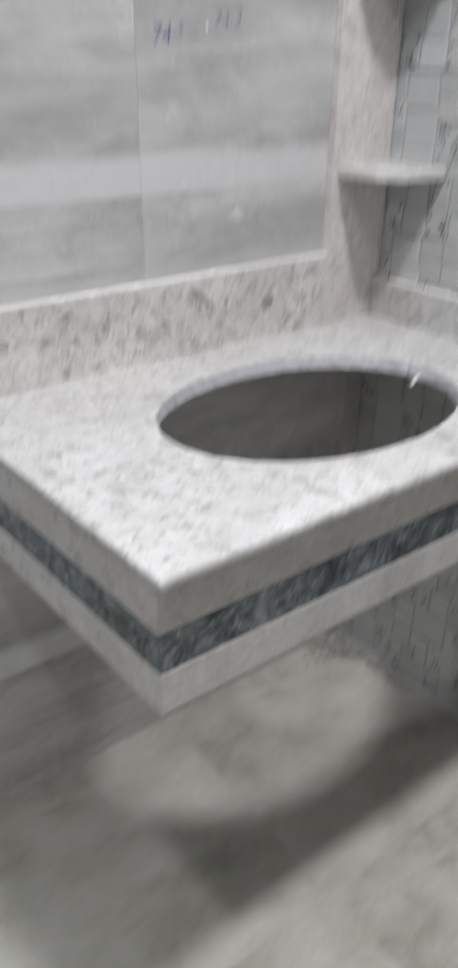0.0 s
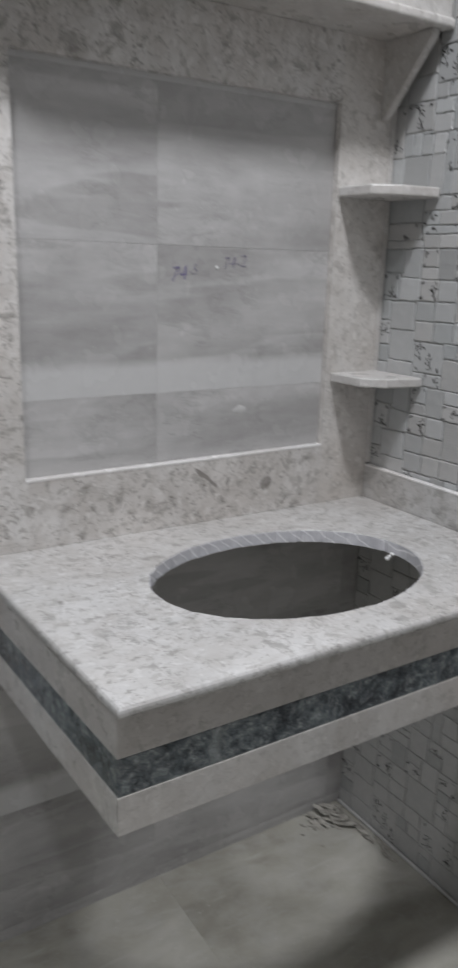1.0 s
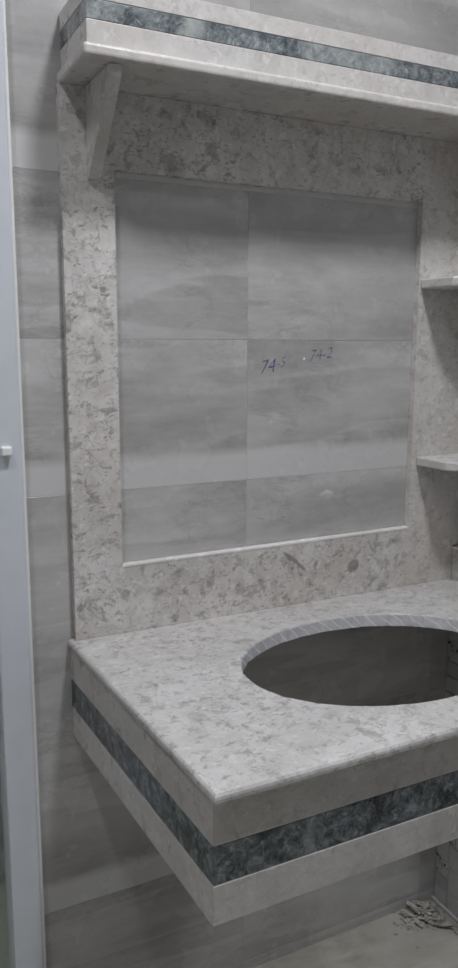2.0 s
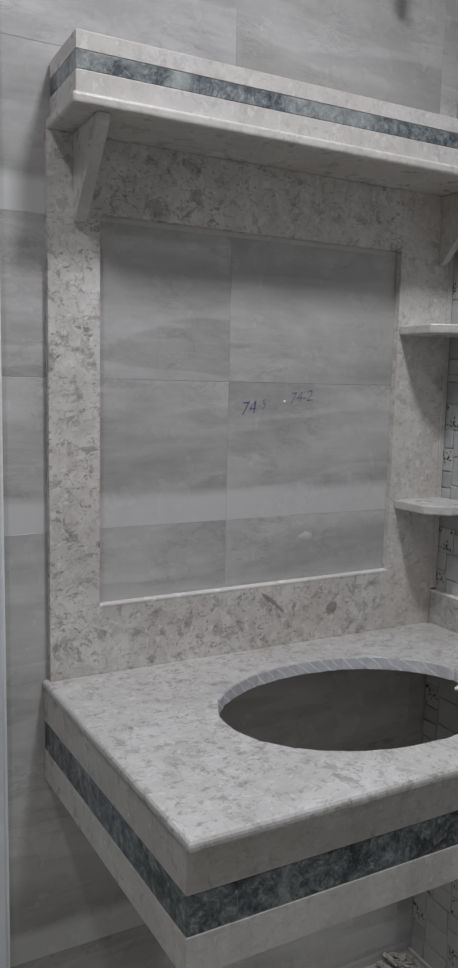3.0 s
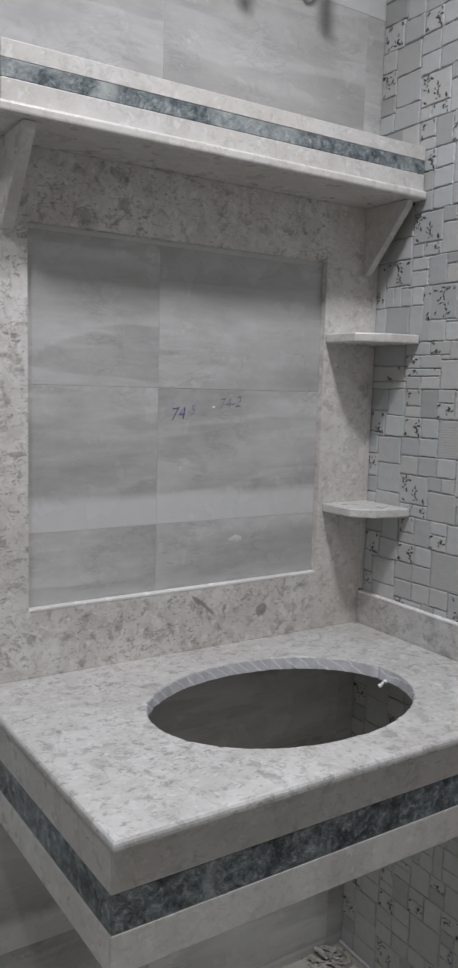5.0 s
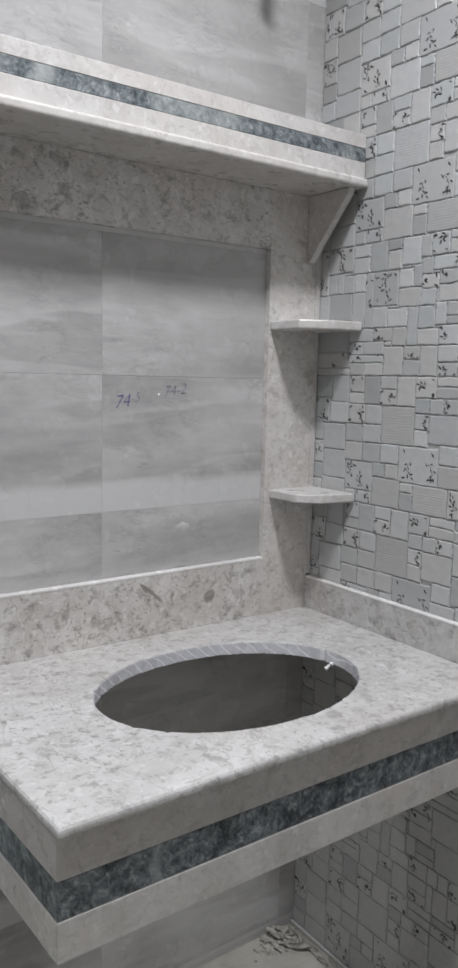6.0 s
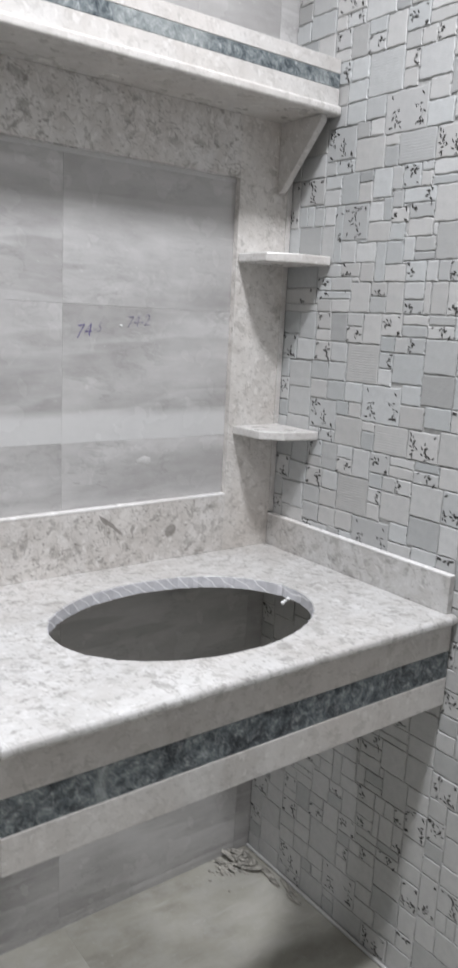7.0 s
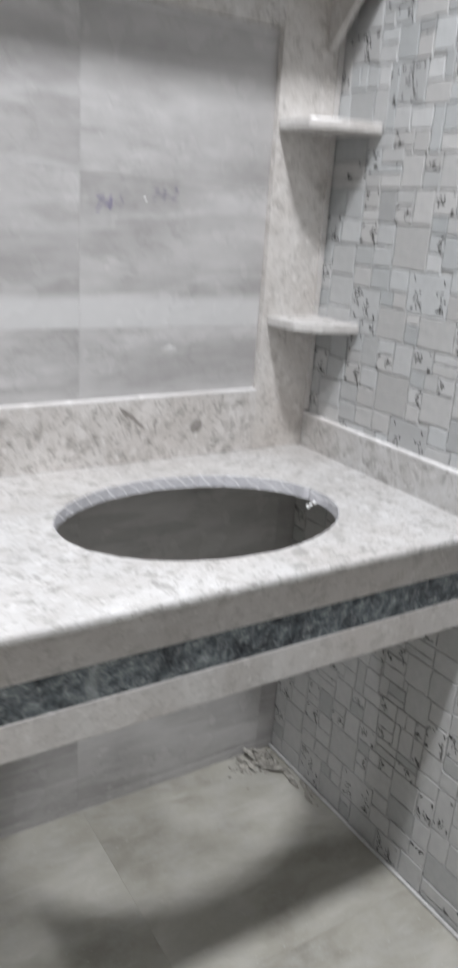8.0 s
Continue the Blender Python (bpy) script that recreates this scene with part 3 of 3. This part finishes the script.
# ---- rubble in the corner under the counter ----
def rubble():
    """Torn plaster flakes piled against the corner, crumbs round them, and thin slivers along the mosaic."""
    rng = random.Random(21)
    bm = bmesh.new()

    def shard(x, y, z, long, wide, thick, turn, lean):
        m = Matrix.LocRotScale((x, y, z), Euler((lean, rng.uniform(-0.3, 0.3), turn)), (long, wide, thick))
        made = bmesh.ops.create_icosphere(bm, subdivisions=1, radius=1.0, matrix=m)["verts"]
        for v in made:
            v.co += Vector((rng.uniform(-1, 1) * long, rng.uniform(-1, 1) * wide, rng.uniform(-1, 1) * thick)) * 0.28
            v.co.z = max(v.co.z, 0.0003)
            v.co.x, v.co.y = min(v.co.x, WALL_X - 0.002), min(v.co.y, WALL_Y - 0.002)

    for k in range(34):
        x, y = 0.815 + rng.gauss(0, 0.03), -0.025 + rng.gauss(0, 0.018)
        high = max(0.002, 0.03 - 0.5 * math.hypot(x - 0.82, y + 0.01)) * rng.uniform(0.3, 1.0)
        shard(x, y, high, rng.uniform(0.014, 0.036), rng.uniform(0.002, 0.005), rng.uniform(0.0012, 0.0025), rng.uniform(0, 6.3), rng.uniform(-0.8, 0.8))
    for x, y, long, turn in ((0.835, -0.075, 0.045, -50), (0.80, -0.03, 0.03, 10), (0.86, -0.05, 0.03, 60)):
        shard(x, y, 0.008, long, 0.0035, 0.003, radians(turn), 0.1)
    for k in range(38):
        x, y = 0.80 + rng.gauss(0, 0.055), -0.04 + rng.gauss(0, 0.03)
        shard(x, y, 0.002, rng.uniform(0.002, 0.006), rng.uniform(0.002, 0.004), 0.002, rng.uniform(0, 6.3), 0.0)
    for k in range(9):
        f = k / 8
        shard(0.886 - 0.02 * rng.random(), -0.03 - 0.2 * f, 0.004, rng.uniform(0.02, 0.045), 0.004, 0.004, radians(90 + rng.uniform(-14, 14)), 0.0)
    solid("rubble_heap", bm, RUBBLE, "small heap of torn plaster flakes and slivers in the floor corner", "rubble", "stuff")


rubble()


# ---- wall tiles, floor tiles ----
def bevelled_plate(w, h, t, e, axis):
    """A plate with chamfered front edges, its low corner at the origin and its front towards -y (axis y), -x (axis x) or up (axis z)."""
    bm = bmesh.new()
    back = [(0, 0), (w, 0), (w, h), (0, h)]
    front = [(e, e), (w - e, e), (w - e, h - e), (e, h - e)]
    turn = {"y": lambda a, b, c: (a, -c, b), "x": lambda a, b, c: (-c, -a, b), "z": lambda a, b, c: (a, b, c)}[axis]
    rows = [[bm.verts.new(turn(a, b, c)) for a, b in pts] for pts, c in ((back, 0), (back, t - e * 0.7), (front, t))]
    bm.faces.new(rows[2])
    for low, high in ((rows[0], rows[1]), (rows[1], rows[2])):
        for k in range(4):
            bm.faces.new((low[k], low[(k + 1) % 4], high[(k + 1) % 4], high[k]))
    bmesh.ops.recalc_face_normals(bm, faces=bm.faces)
    return bm


def wall_tiles():
    columns = [(-0.1885, 0.2967), (0.2973, 0.8512), (0.8518, WALL_X + 0.004)]
    shared = {}
    for row in range(14):
        z0 = 0.030 + COURSE * (row - 1)
        low, high = max(z0, 0.0), min(z0 + COURSE - 0.0006, ROOM_TOP)
        for c, (x0, x1) in enumerate(columns):
            material = TILE_BAND if row in (2, 5, 7, 9) else TILE_PLAIN
            key = (c, round(high - low, 4), material.name)
            if key not in shared:
                shared[key] = mesh_of("tile", bevelled_plate(x1 - x0, high - low, 0.008, 0.0004, "y"), material)
            ob = new("tile", shared[key])
            ob.location = (x0, WALL_Y + 0.008, low)
            under(ob, wall_north)


wall_tiles()


def floor_tiles():
    xs, ys = [WALL_X + 0.004 - 0.6 * k for k in range(6)], [WALL_Y + 0.008 - 0.6 * k for k in range(5)]
    me = mesh_of("tile", bevelled_plate(0.599, 0.599, 0.004, 0.0005, "z"), FLOOR)
    for x in xs[1:5]:
        for y in ys[1:]:
            ob = new("tile", me)
            ob.location = (x, y, -0.004)
            under(ob, floor)


floor_tiles()

# ---- mosaic: one relief tile, 0.62 by 0.312, of many stones; u from the corner, v from its foot ----
# rows of (u0, u1, v0, v1, look): l light, m mid, g grey, v with leaves
MOSAIC_CORNER = [
    (0, .079, .256, .312, "g"), (.079, .137, .246, .312, "l"), (0, .022, .194, .256, "v"), (.022, .072, .192, .256, "v"), (.072, .139, .194, .246, "l"),
    (0, .050, .146, .194, "m"), (.050, .131, .125, .192, "m"), (0, .052, .087, .146, "v"), (.052, .135, .053, .125, "l"), (0, .052, .045, .087, "g"),
    (0, .050, 0, .045, "l"), (.050, .136, 0, .053, "l")]
MOSAIC_MIDDLE = [
    (.139, .190, .271, .312, "v"), (.139, .190, .243, .271, "l"), (.190, .243, .243, .312, "g"), (.139, .197, .195, .243, "v"), (.197, .252, .196, .243, "l"),
    (.131, .191, .150, .195, "m"), (.191, .252, .151, .196, "l"), (.135, .193, .103, .150, "l"), (.193, .253, .104, .151, "m"), (.136, .229, .031, .103, "v")]
MOSAIC_NEXT = [
    (.136, .172, 0, .031, "l"), (.172, .229, 0, .031, "v"), (.243, .296, .281, .312, "m"), (.243, .296, .243, .281, "v"), (.296, .352, .243, .312, "l"),
    (.252, .353, .152, .243, "m"), (.253, .311, .106, .152, "l"), (.229, .270, .070, .106, "g"), (.270, .311, .070, .106, "l"), (.229, .318, 0, .070, "m"),
    (.311, .428, .066, .152, "v"), (.318, .359, .043, .066, "l"), (.318, .359, 0, .043, "g"), (.359, .459, 0, .066, "m")]
MOSAIC_FAR = [
    (.352, .412, .263, .312, "v"), (.412, .484, .289, .312, "l"), (.412, .484, .263, .289, "m"), (.484, .553, .290, .312, "g"), (.484, .553, .263, .290, "v"),
    (.353, .396, .228, .263, "g"), (.396, .435, .228, .263, "l"), (.435, .482, .228, .263, "v"), (.354, .395, .191, .228, "v"), (.354, .395, .153, .191, "l")]
MOSAIC_END = [
    (.395, .482, .161, .228, "l"), (.482, .568, .189, .263, "m"), (.428, .482, .117, .161, "l"), (.482, .568, .121, .189, "g"), (.428, .497, .066, .117, "l"),
    (.497, .568, .073, .121, "m"), (.459, .545, 0, .066, "v"), (.545, .62, 0, .073, "m"), (.553, .62, .263, .312, "l"), (.568, .62, .189, .263, "v"),
    (.568, .62, .121, .189, "l"), (.568, .62, .073, .121, "v")]
# the other relief tile, in hundredths of its width and fiftieths of its height
SECOND_CORNER = [
    (0, 8, 32, 50, "v"), (0, 9, 21, 32, "l"), (0, 21, 3, 9, "v"), (0, 21, 9, 21, "g"), (0, 22, 0, 3, "m"), (8, 13, 32, 40, "l"), (8, 22, 40, 50, "v"), (9, 22, 21, 32, "m"),
    (13, 17, 32, 40, "m"), (17, 22, 39, 40, "l"), (17, 23, 32, 39, "l"), (21, 22, 3, 5, "l"), (21, 22, 18, 21, "l"), (21, 29, 8, 13, "v"), (21, 34, 13, 18, "l"), (21, 40, 5, 8, "v"),
    (22, 29, 18, 32, "l")]
SECOND_INNER = [
    (22, 30, 0, 5, "l"), (22, 31, 39, 45, "l"), (22, 31, 45, 50, "l"), (23, 29, 32, 39, "l"), (29, 33, 18, 39, "v"), (29, 40, 8, 13, "l"), (30, 40, 0, 5, "l"), (31, 40, 39, 50, "m"),
    (33, 41, 18, 26, "l"), (33, 46, 26, 39, "v"), (34, 44, 13, 18, "v"), (40, 44, 11, 13, "l"), (40, 47, 39, 46, "l"), (40, 47, 46, 50, "g"), (40, 50, 0, 11, "l"), (41, 46, 25, 26, "l"),
    (41, 51, 18, 25, "l")]
SECOND_MIDDLE = [
    (44, 51, 11, 18, "l"), (46, 53, 32, 39, "l"), (46, 57, 25, 32, "l"), (47, 53, 39, 40, "l"), (47, 56, 40, 50, "l"), (50, 58, 0, 6, "g"), (50, 58, 6, 11, "v"), (51, 56, 11, 25, "m"),
    (53, 57, 32, 40, "m"), (56, 57, 40, 42, "l"), (56, 61, 42, 50, "l"), (56, 64, 17, 25, "l"), (56, 66, 11, 17, "l"), (57, 62, 36, 42, "l"), (57, 64, 25, 31, "m"), (57, 65, 31, 36, "v"),
    (58, 66, 0, 11, "m")]
SECOND_OUTER = [
    (61, 69, 42, 50, "v"), (62, 65, 36, 37, "l"), (62, 76, 37, 42, "v"), (64, 65, 26, 31, "l"), (64, 66, 17, 18, "l"), (64, 69, 18, 26, "l"), (65, 76, 26, 32, "l"), (65, 76, 32, 37, "v"),
    (66, 75, 0, 5, "v"), (66, 75, 5, 11, "l"), (66, 75, 11, 18, "v"), (69, 74, 42, 47, "m"), (69, 74, 47, 50, "l"), (69, 78, 18, 21, "m"), (69, 78, 21, 26, "g"), (74, 88, 42, 45, "m"),
    (74, 88, 45, 50, "l")]
SECOND_END = [
    (75, 78, 0, 11, "l"), (75, 80, 11, 18, "l"), (76, 78, 26, 30, "l"), (76, 88, 30, 42, "l"), (78, 85, 0, 11, "l"), (78, 90, 18, 30, "m"), (80, 85, 11, 18, "l"), (85, 90, 0, 11, "v"),
    (85, 90, 11, 18, "v"), (88, 100, 30, 42, "m"), (88, 100, 42, 50, "l"), (90, 100, 0, 10, "l"), (90, 100, 10, 22, "v"), (90, 100, 22, 30, "l")]
LOOKS = {"l": MOSAIC_LIGHT, "m": MOSAIC_MID, "g": MOSAIC_GREY, "v": MOSAIC_LIGHT}
MOSAIC_W, MOSAIC_H, MOSAIC_FOOT = 0.62, 0.312, 0.003


def leaf(bm, u, v, size, turn, height):
    """One pointed relief leaf in the tile's plane."""
    side = 0.34 * size
    out = [(-size, 0), (-0.3 * size, side), (0.4 * size, side * 0.8), (size, 0), (0.4 * size, -side * 0.8), (-0.3 * size, -side)]
    c, s = math.cos(turn), math.sin(turn)
    verts = [bm.verts.new((-height, -(u + a * c - b * s), v + a * s + b * c)) for a, b in out]
    mid = bm.verts.new((-height - 0.0006, -u, v))
    for k in range(6):
        bm.faces.new((mid, verts[k], verts[(k + 1) % 6])).material_index = 1


def tendril(bm, u, v, radius, start, sweep, height, width=0.0009):
    n = 8
    rows = []
    for k in range(n + 1):
        t = start + sweep * k / n
        r = radius * (1 - 0.45 * k / n)
        rows.append([bm.verts.new((-height, -(u + (r + d) * math.cos(t)), v + (r + d) * math.sin(t))) for d in (-width / 2, width / 2)])
    for a, b in zip(rows, rows[1:]):
        bm.faces.new((a[0], a[1], b[1], b[0])).material_index = 1


def stone_mesh(u0, u1, v0, v1, look_of, seed):
    """One relief stone with a softly broken outline and, on some, leaves."""
    rng = random.Random(seed)
    gap, t, e = 0.0012, 0.0042 + rng.uniform(-0.0008, 0.0008), 0.0020
    w, h = u1 - u0, v1 - v0
    edge = []
    for ax, ay, bx, by in ((gap, gap, w - gap, gap), (w - gap, gap, w - gap, h - gap), (w - gap, h - gap, gap, h - gap), (gap, h - gap, gap, gap)):
        for k in range(6):
            f = k / 6
            edge.append((ax + (bx - ax) * f + rng.uniform(-1, 1) * 0.0013, ay + (by - ay) * f + rng.uniform(-1, 1) * 0.0013))
    bm = bmesh.new()
    mid = (w / 2, h / 2)
    rows = []
    for inset, c in ((0, 0.0), (0, t - e * 0.75), (e, t)):
        row = []
        for a, b in edge:
            da = min(max(mid[0] - a, -inset), inset)
            db = min(max(mid[1] - b, -inset), inset)
            row.append(bm.verts.new((-c, -(a + da), b + db)))
        rows.append(row)
    n = len(edge)
    bm.faces.new(rows[2])
    for low, high in ((rows[0], rows[1]), (rows[1], rows[2])):
        for k in range(n):
            bm.faces.new((low[k], low[(k + 1) % n], high[(k + 1) % n], high[k]))
    bmesh.ops.recalc_face_normals(bm, faces=bm.faces)
    if look_of == "m" and w > 0.09:
        # fine scored ribs across the stone
        for k in range(int((h - 0.016) / 0.006)):
            y = 0.009 + 0.006 * k
            x0, x1 = 0.005 + rng.uniform(0, 0.004), w - 0.005 - rng.uniform(0, 0.004)
            low, high = [bm.verts.new((-t, -a, y - 0.0014)) for a in (x0, x1)], [bm.verts.new((-t, -a, y + 0.0014)) for a in (x0, x1)]
            crest = [bm.verts.new((-t - 0.00028, -a, y)) for a in (x0, x1)]
            bm.faces.new((low[0], low[1], crest[1], crest[0]))
            bm.faces.new((crest[0], crest[1], high[1], high[0]))
    if look_of == "v":
        top = t + 0.0003
        small = min(w, h)
        for n in range(1 if small < 0.05 else 2):
            # a curling stem with leaves to both sides of it
            r, start, way = small * rng.uniform(0.22, 0.36), rng.uniform(0, math.tau), rng.choice((-1, 1))
            corner = rng.choice((-1, 1)) if n == 0 else -corner
            cu = w * 0.5 + corner * w * rng.uniform(0.10, 0.24)
            cv = h * 0.5 + corner * way * h * rng.uniform(0.08, 0.22)
            sweep = way * rng.uniform(1.9, 3.4)
            tendril(bm, cu, cv, r, start, sweep, top)
            count = 5 if small < 0.045 else 8
            for k in range(count):
                f = (k + rng.uniform(0.1, 0.9)) / count
                turn = start + sweep * f
                d = r * (1 - 0.3 * f) + (0.0055 if k % 2 else -0.0045)
                size = rng.uniform(0.004, 0.0070)
                u, v = cu + d * math.cos(turn), cv + d * math.sin(turn)
                if size * 0.8 < u < w - size * 0.8 and size * 0.8 < v < h - size * 0.8:
                    leaf(bm, u, v, size, turn + way * (math.pi / 2 + (-0.7 if k % 2 else 0.7)), top)
        for k in range(2 if small < 0.045 else 5):
            # loose leaves near the corners
            f, g = rng.choice((0.14, 0.86)) + rng.uniform(-0.03, 0.06), rng.choice((0.15, 0.85)) + rng.uniform(-0.03, 0.05)
            leaf(bm, w * min(f, 0.87), h * min(g, 0.86), rng.uniform(0.004, 0.007), rng.uniform(0, math.tau), top + 0.0002)
    return mesh_of("stone", bm, LOOKS[look_of], LEAF_INK)


def mosaic():
    first = MOSAIC_CORNER + MOSAIC_MIDDLE + MOSAIC_NEXT + MOSAIC_FAR + MOSAIC_END
    second = [(a * MOSAIC_W / 100, b * MOSAIC_W / 100, c * MOSAIC_H / 50, d * MOSAIC_H / 50, s)
              for a, b, c, d, s in SECOND_CORNER + SECOND_INNER + SECOND_MIDDLE + SECOND_OUTER + SECOND_END]
    designs = [[(row, stone_mesh(*row, 100 + 200 * n + k)) for k, row in enumerate(rows)] for n, rows in enumerate((first, second))]
    design_of = lambda row, col: designs[1 if (row, col) in ((5, 0), (1, 0), (9, 0), (3, 1), (7, 1), (0, 1), (4, 2), (6, 3)) else 0]
    rest, singles = [], 0
    for row in (6, 5, 4, 3, 7, 2, 1, 0, 8, 9, 10):
        for col in range(4):
            for (u0, u1, v0, v1, _), me in design_of(row, col):
                at = Vector((WALL_X + 0.005, WALL_Y - MOSAIC_W * col - u0, MOSAIC_FOOT + MOSAIC_H * row + v0))
                if at.z + v1 - v0 > ROOM_TOP or at.y - (u1 - u0) < ROOM_BACK:
                    continue
                if col == 0 and singles < 300:
                    ob = new("stone", me)
                    ob.location = at
                    under(ob, wall_east)
                    singles += 1
                else:
                    rest.append((me, Matrix.Translation(at)))
    joined_stones(rest, wall_east)
    away = []
    for row in range(9):
        for col in range(2):
            for (u0, u1, v0, v1, _), me in design_of(row, col):
                at = (-0.10 - MOSAIC_W * col - u0, WALL_Y + 0.6, MOSAIC_FOOT + MOSAIC_H * row + v0)
                away.append((me, Matrix.Translation(at) @ Matrix.Rotation(radians(-90), 4, "Z") @ Matrix.Rotation(radians(180), 4, "Z")))
    joined_stones(away, wall_alcove)


def joined_stones(items, parent):
    """The far stones of a wall, in one mesh."""
    verts, faces, slots = [], [], []
    order = [MOSAIC_LIGHT, MOSAIC_MID, MOSAIC_GREY, LEAF_INK]
    for me, m in items:
        start = len(verts)
        verts += [tuple(m @ v.co) for v in me.vertices]
        for p in me.polygons:
            faces.append([start + i for i in p.vertices])
            slots.append(3 if p.material_index else order.index(me.materials[0]))
    me = bpy.data.meshes.new("mosaic_stones")
    me.from_pydata(verts, [], faces)
    for material in order:
        me.materials.append(material)
    me.polygons.foreach_set("material_index", slots)
    ob = under(new("mosaic_stones", me), parent)
    return tagged(ob, "", "", "", "stuff")


mosaic()
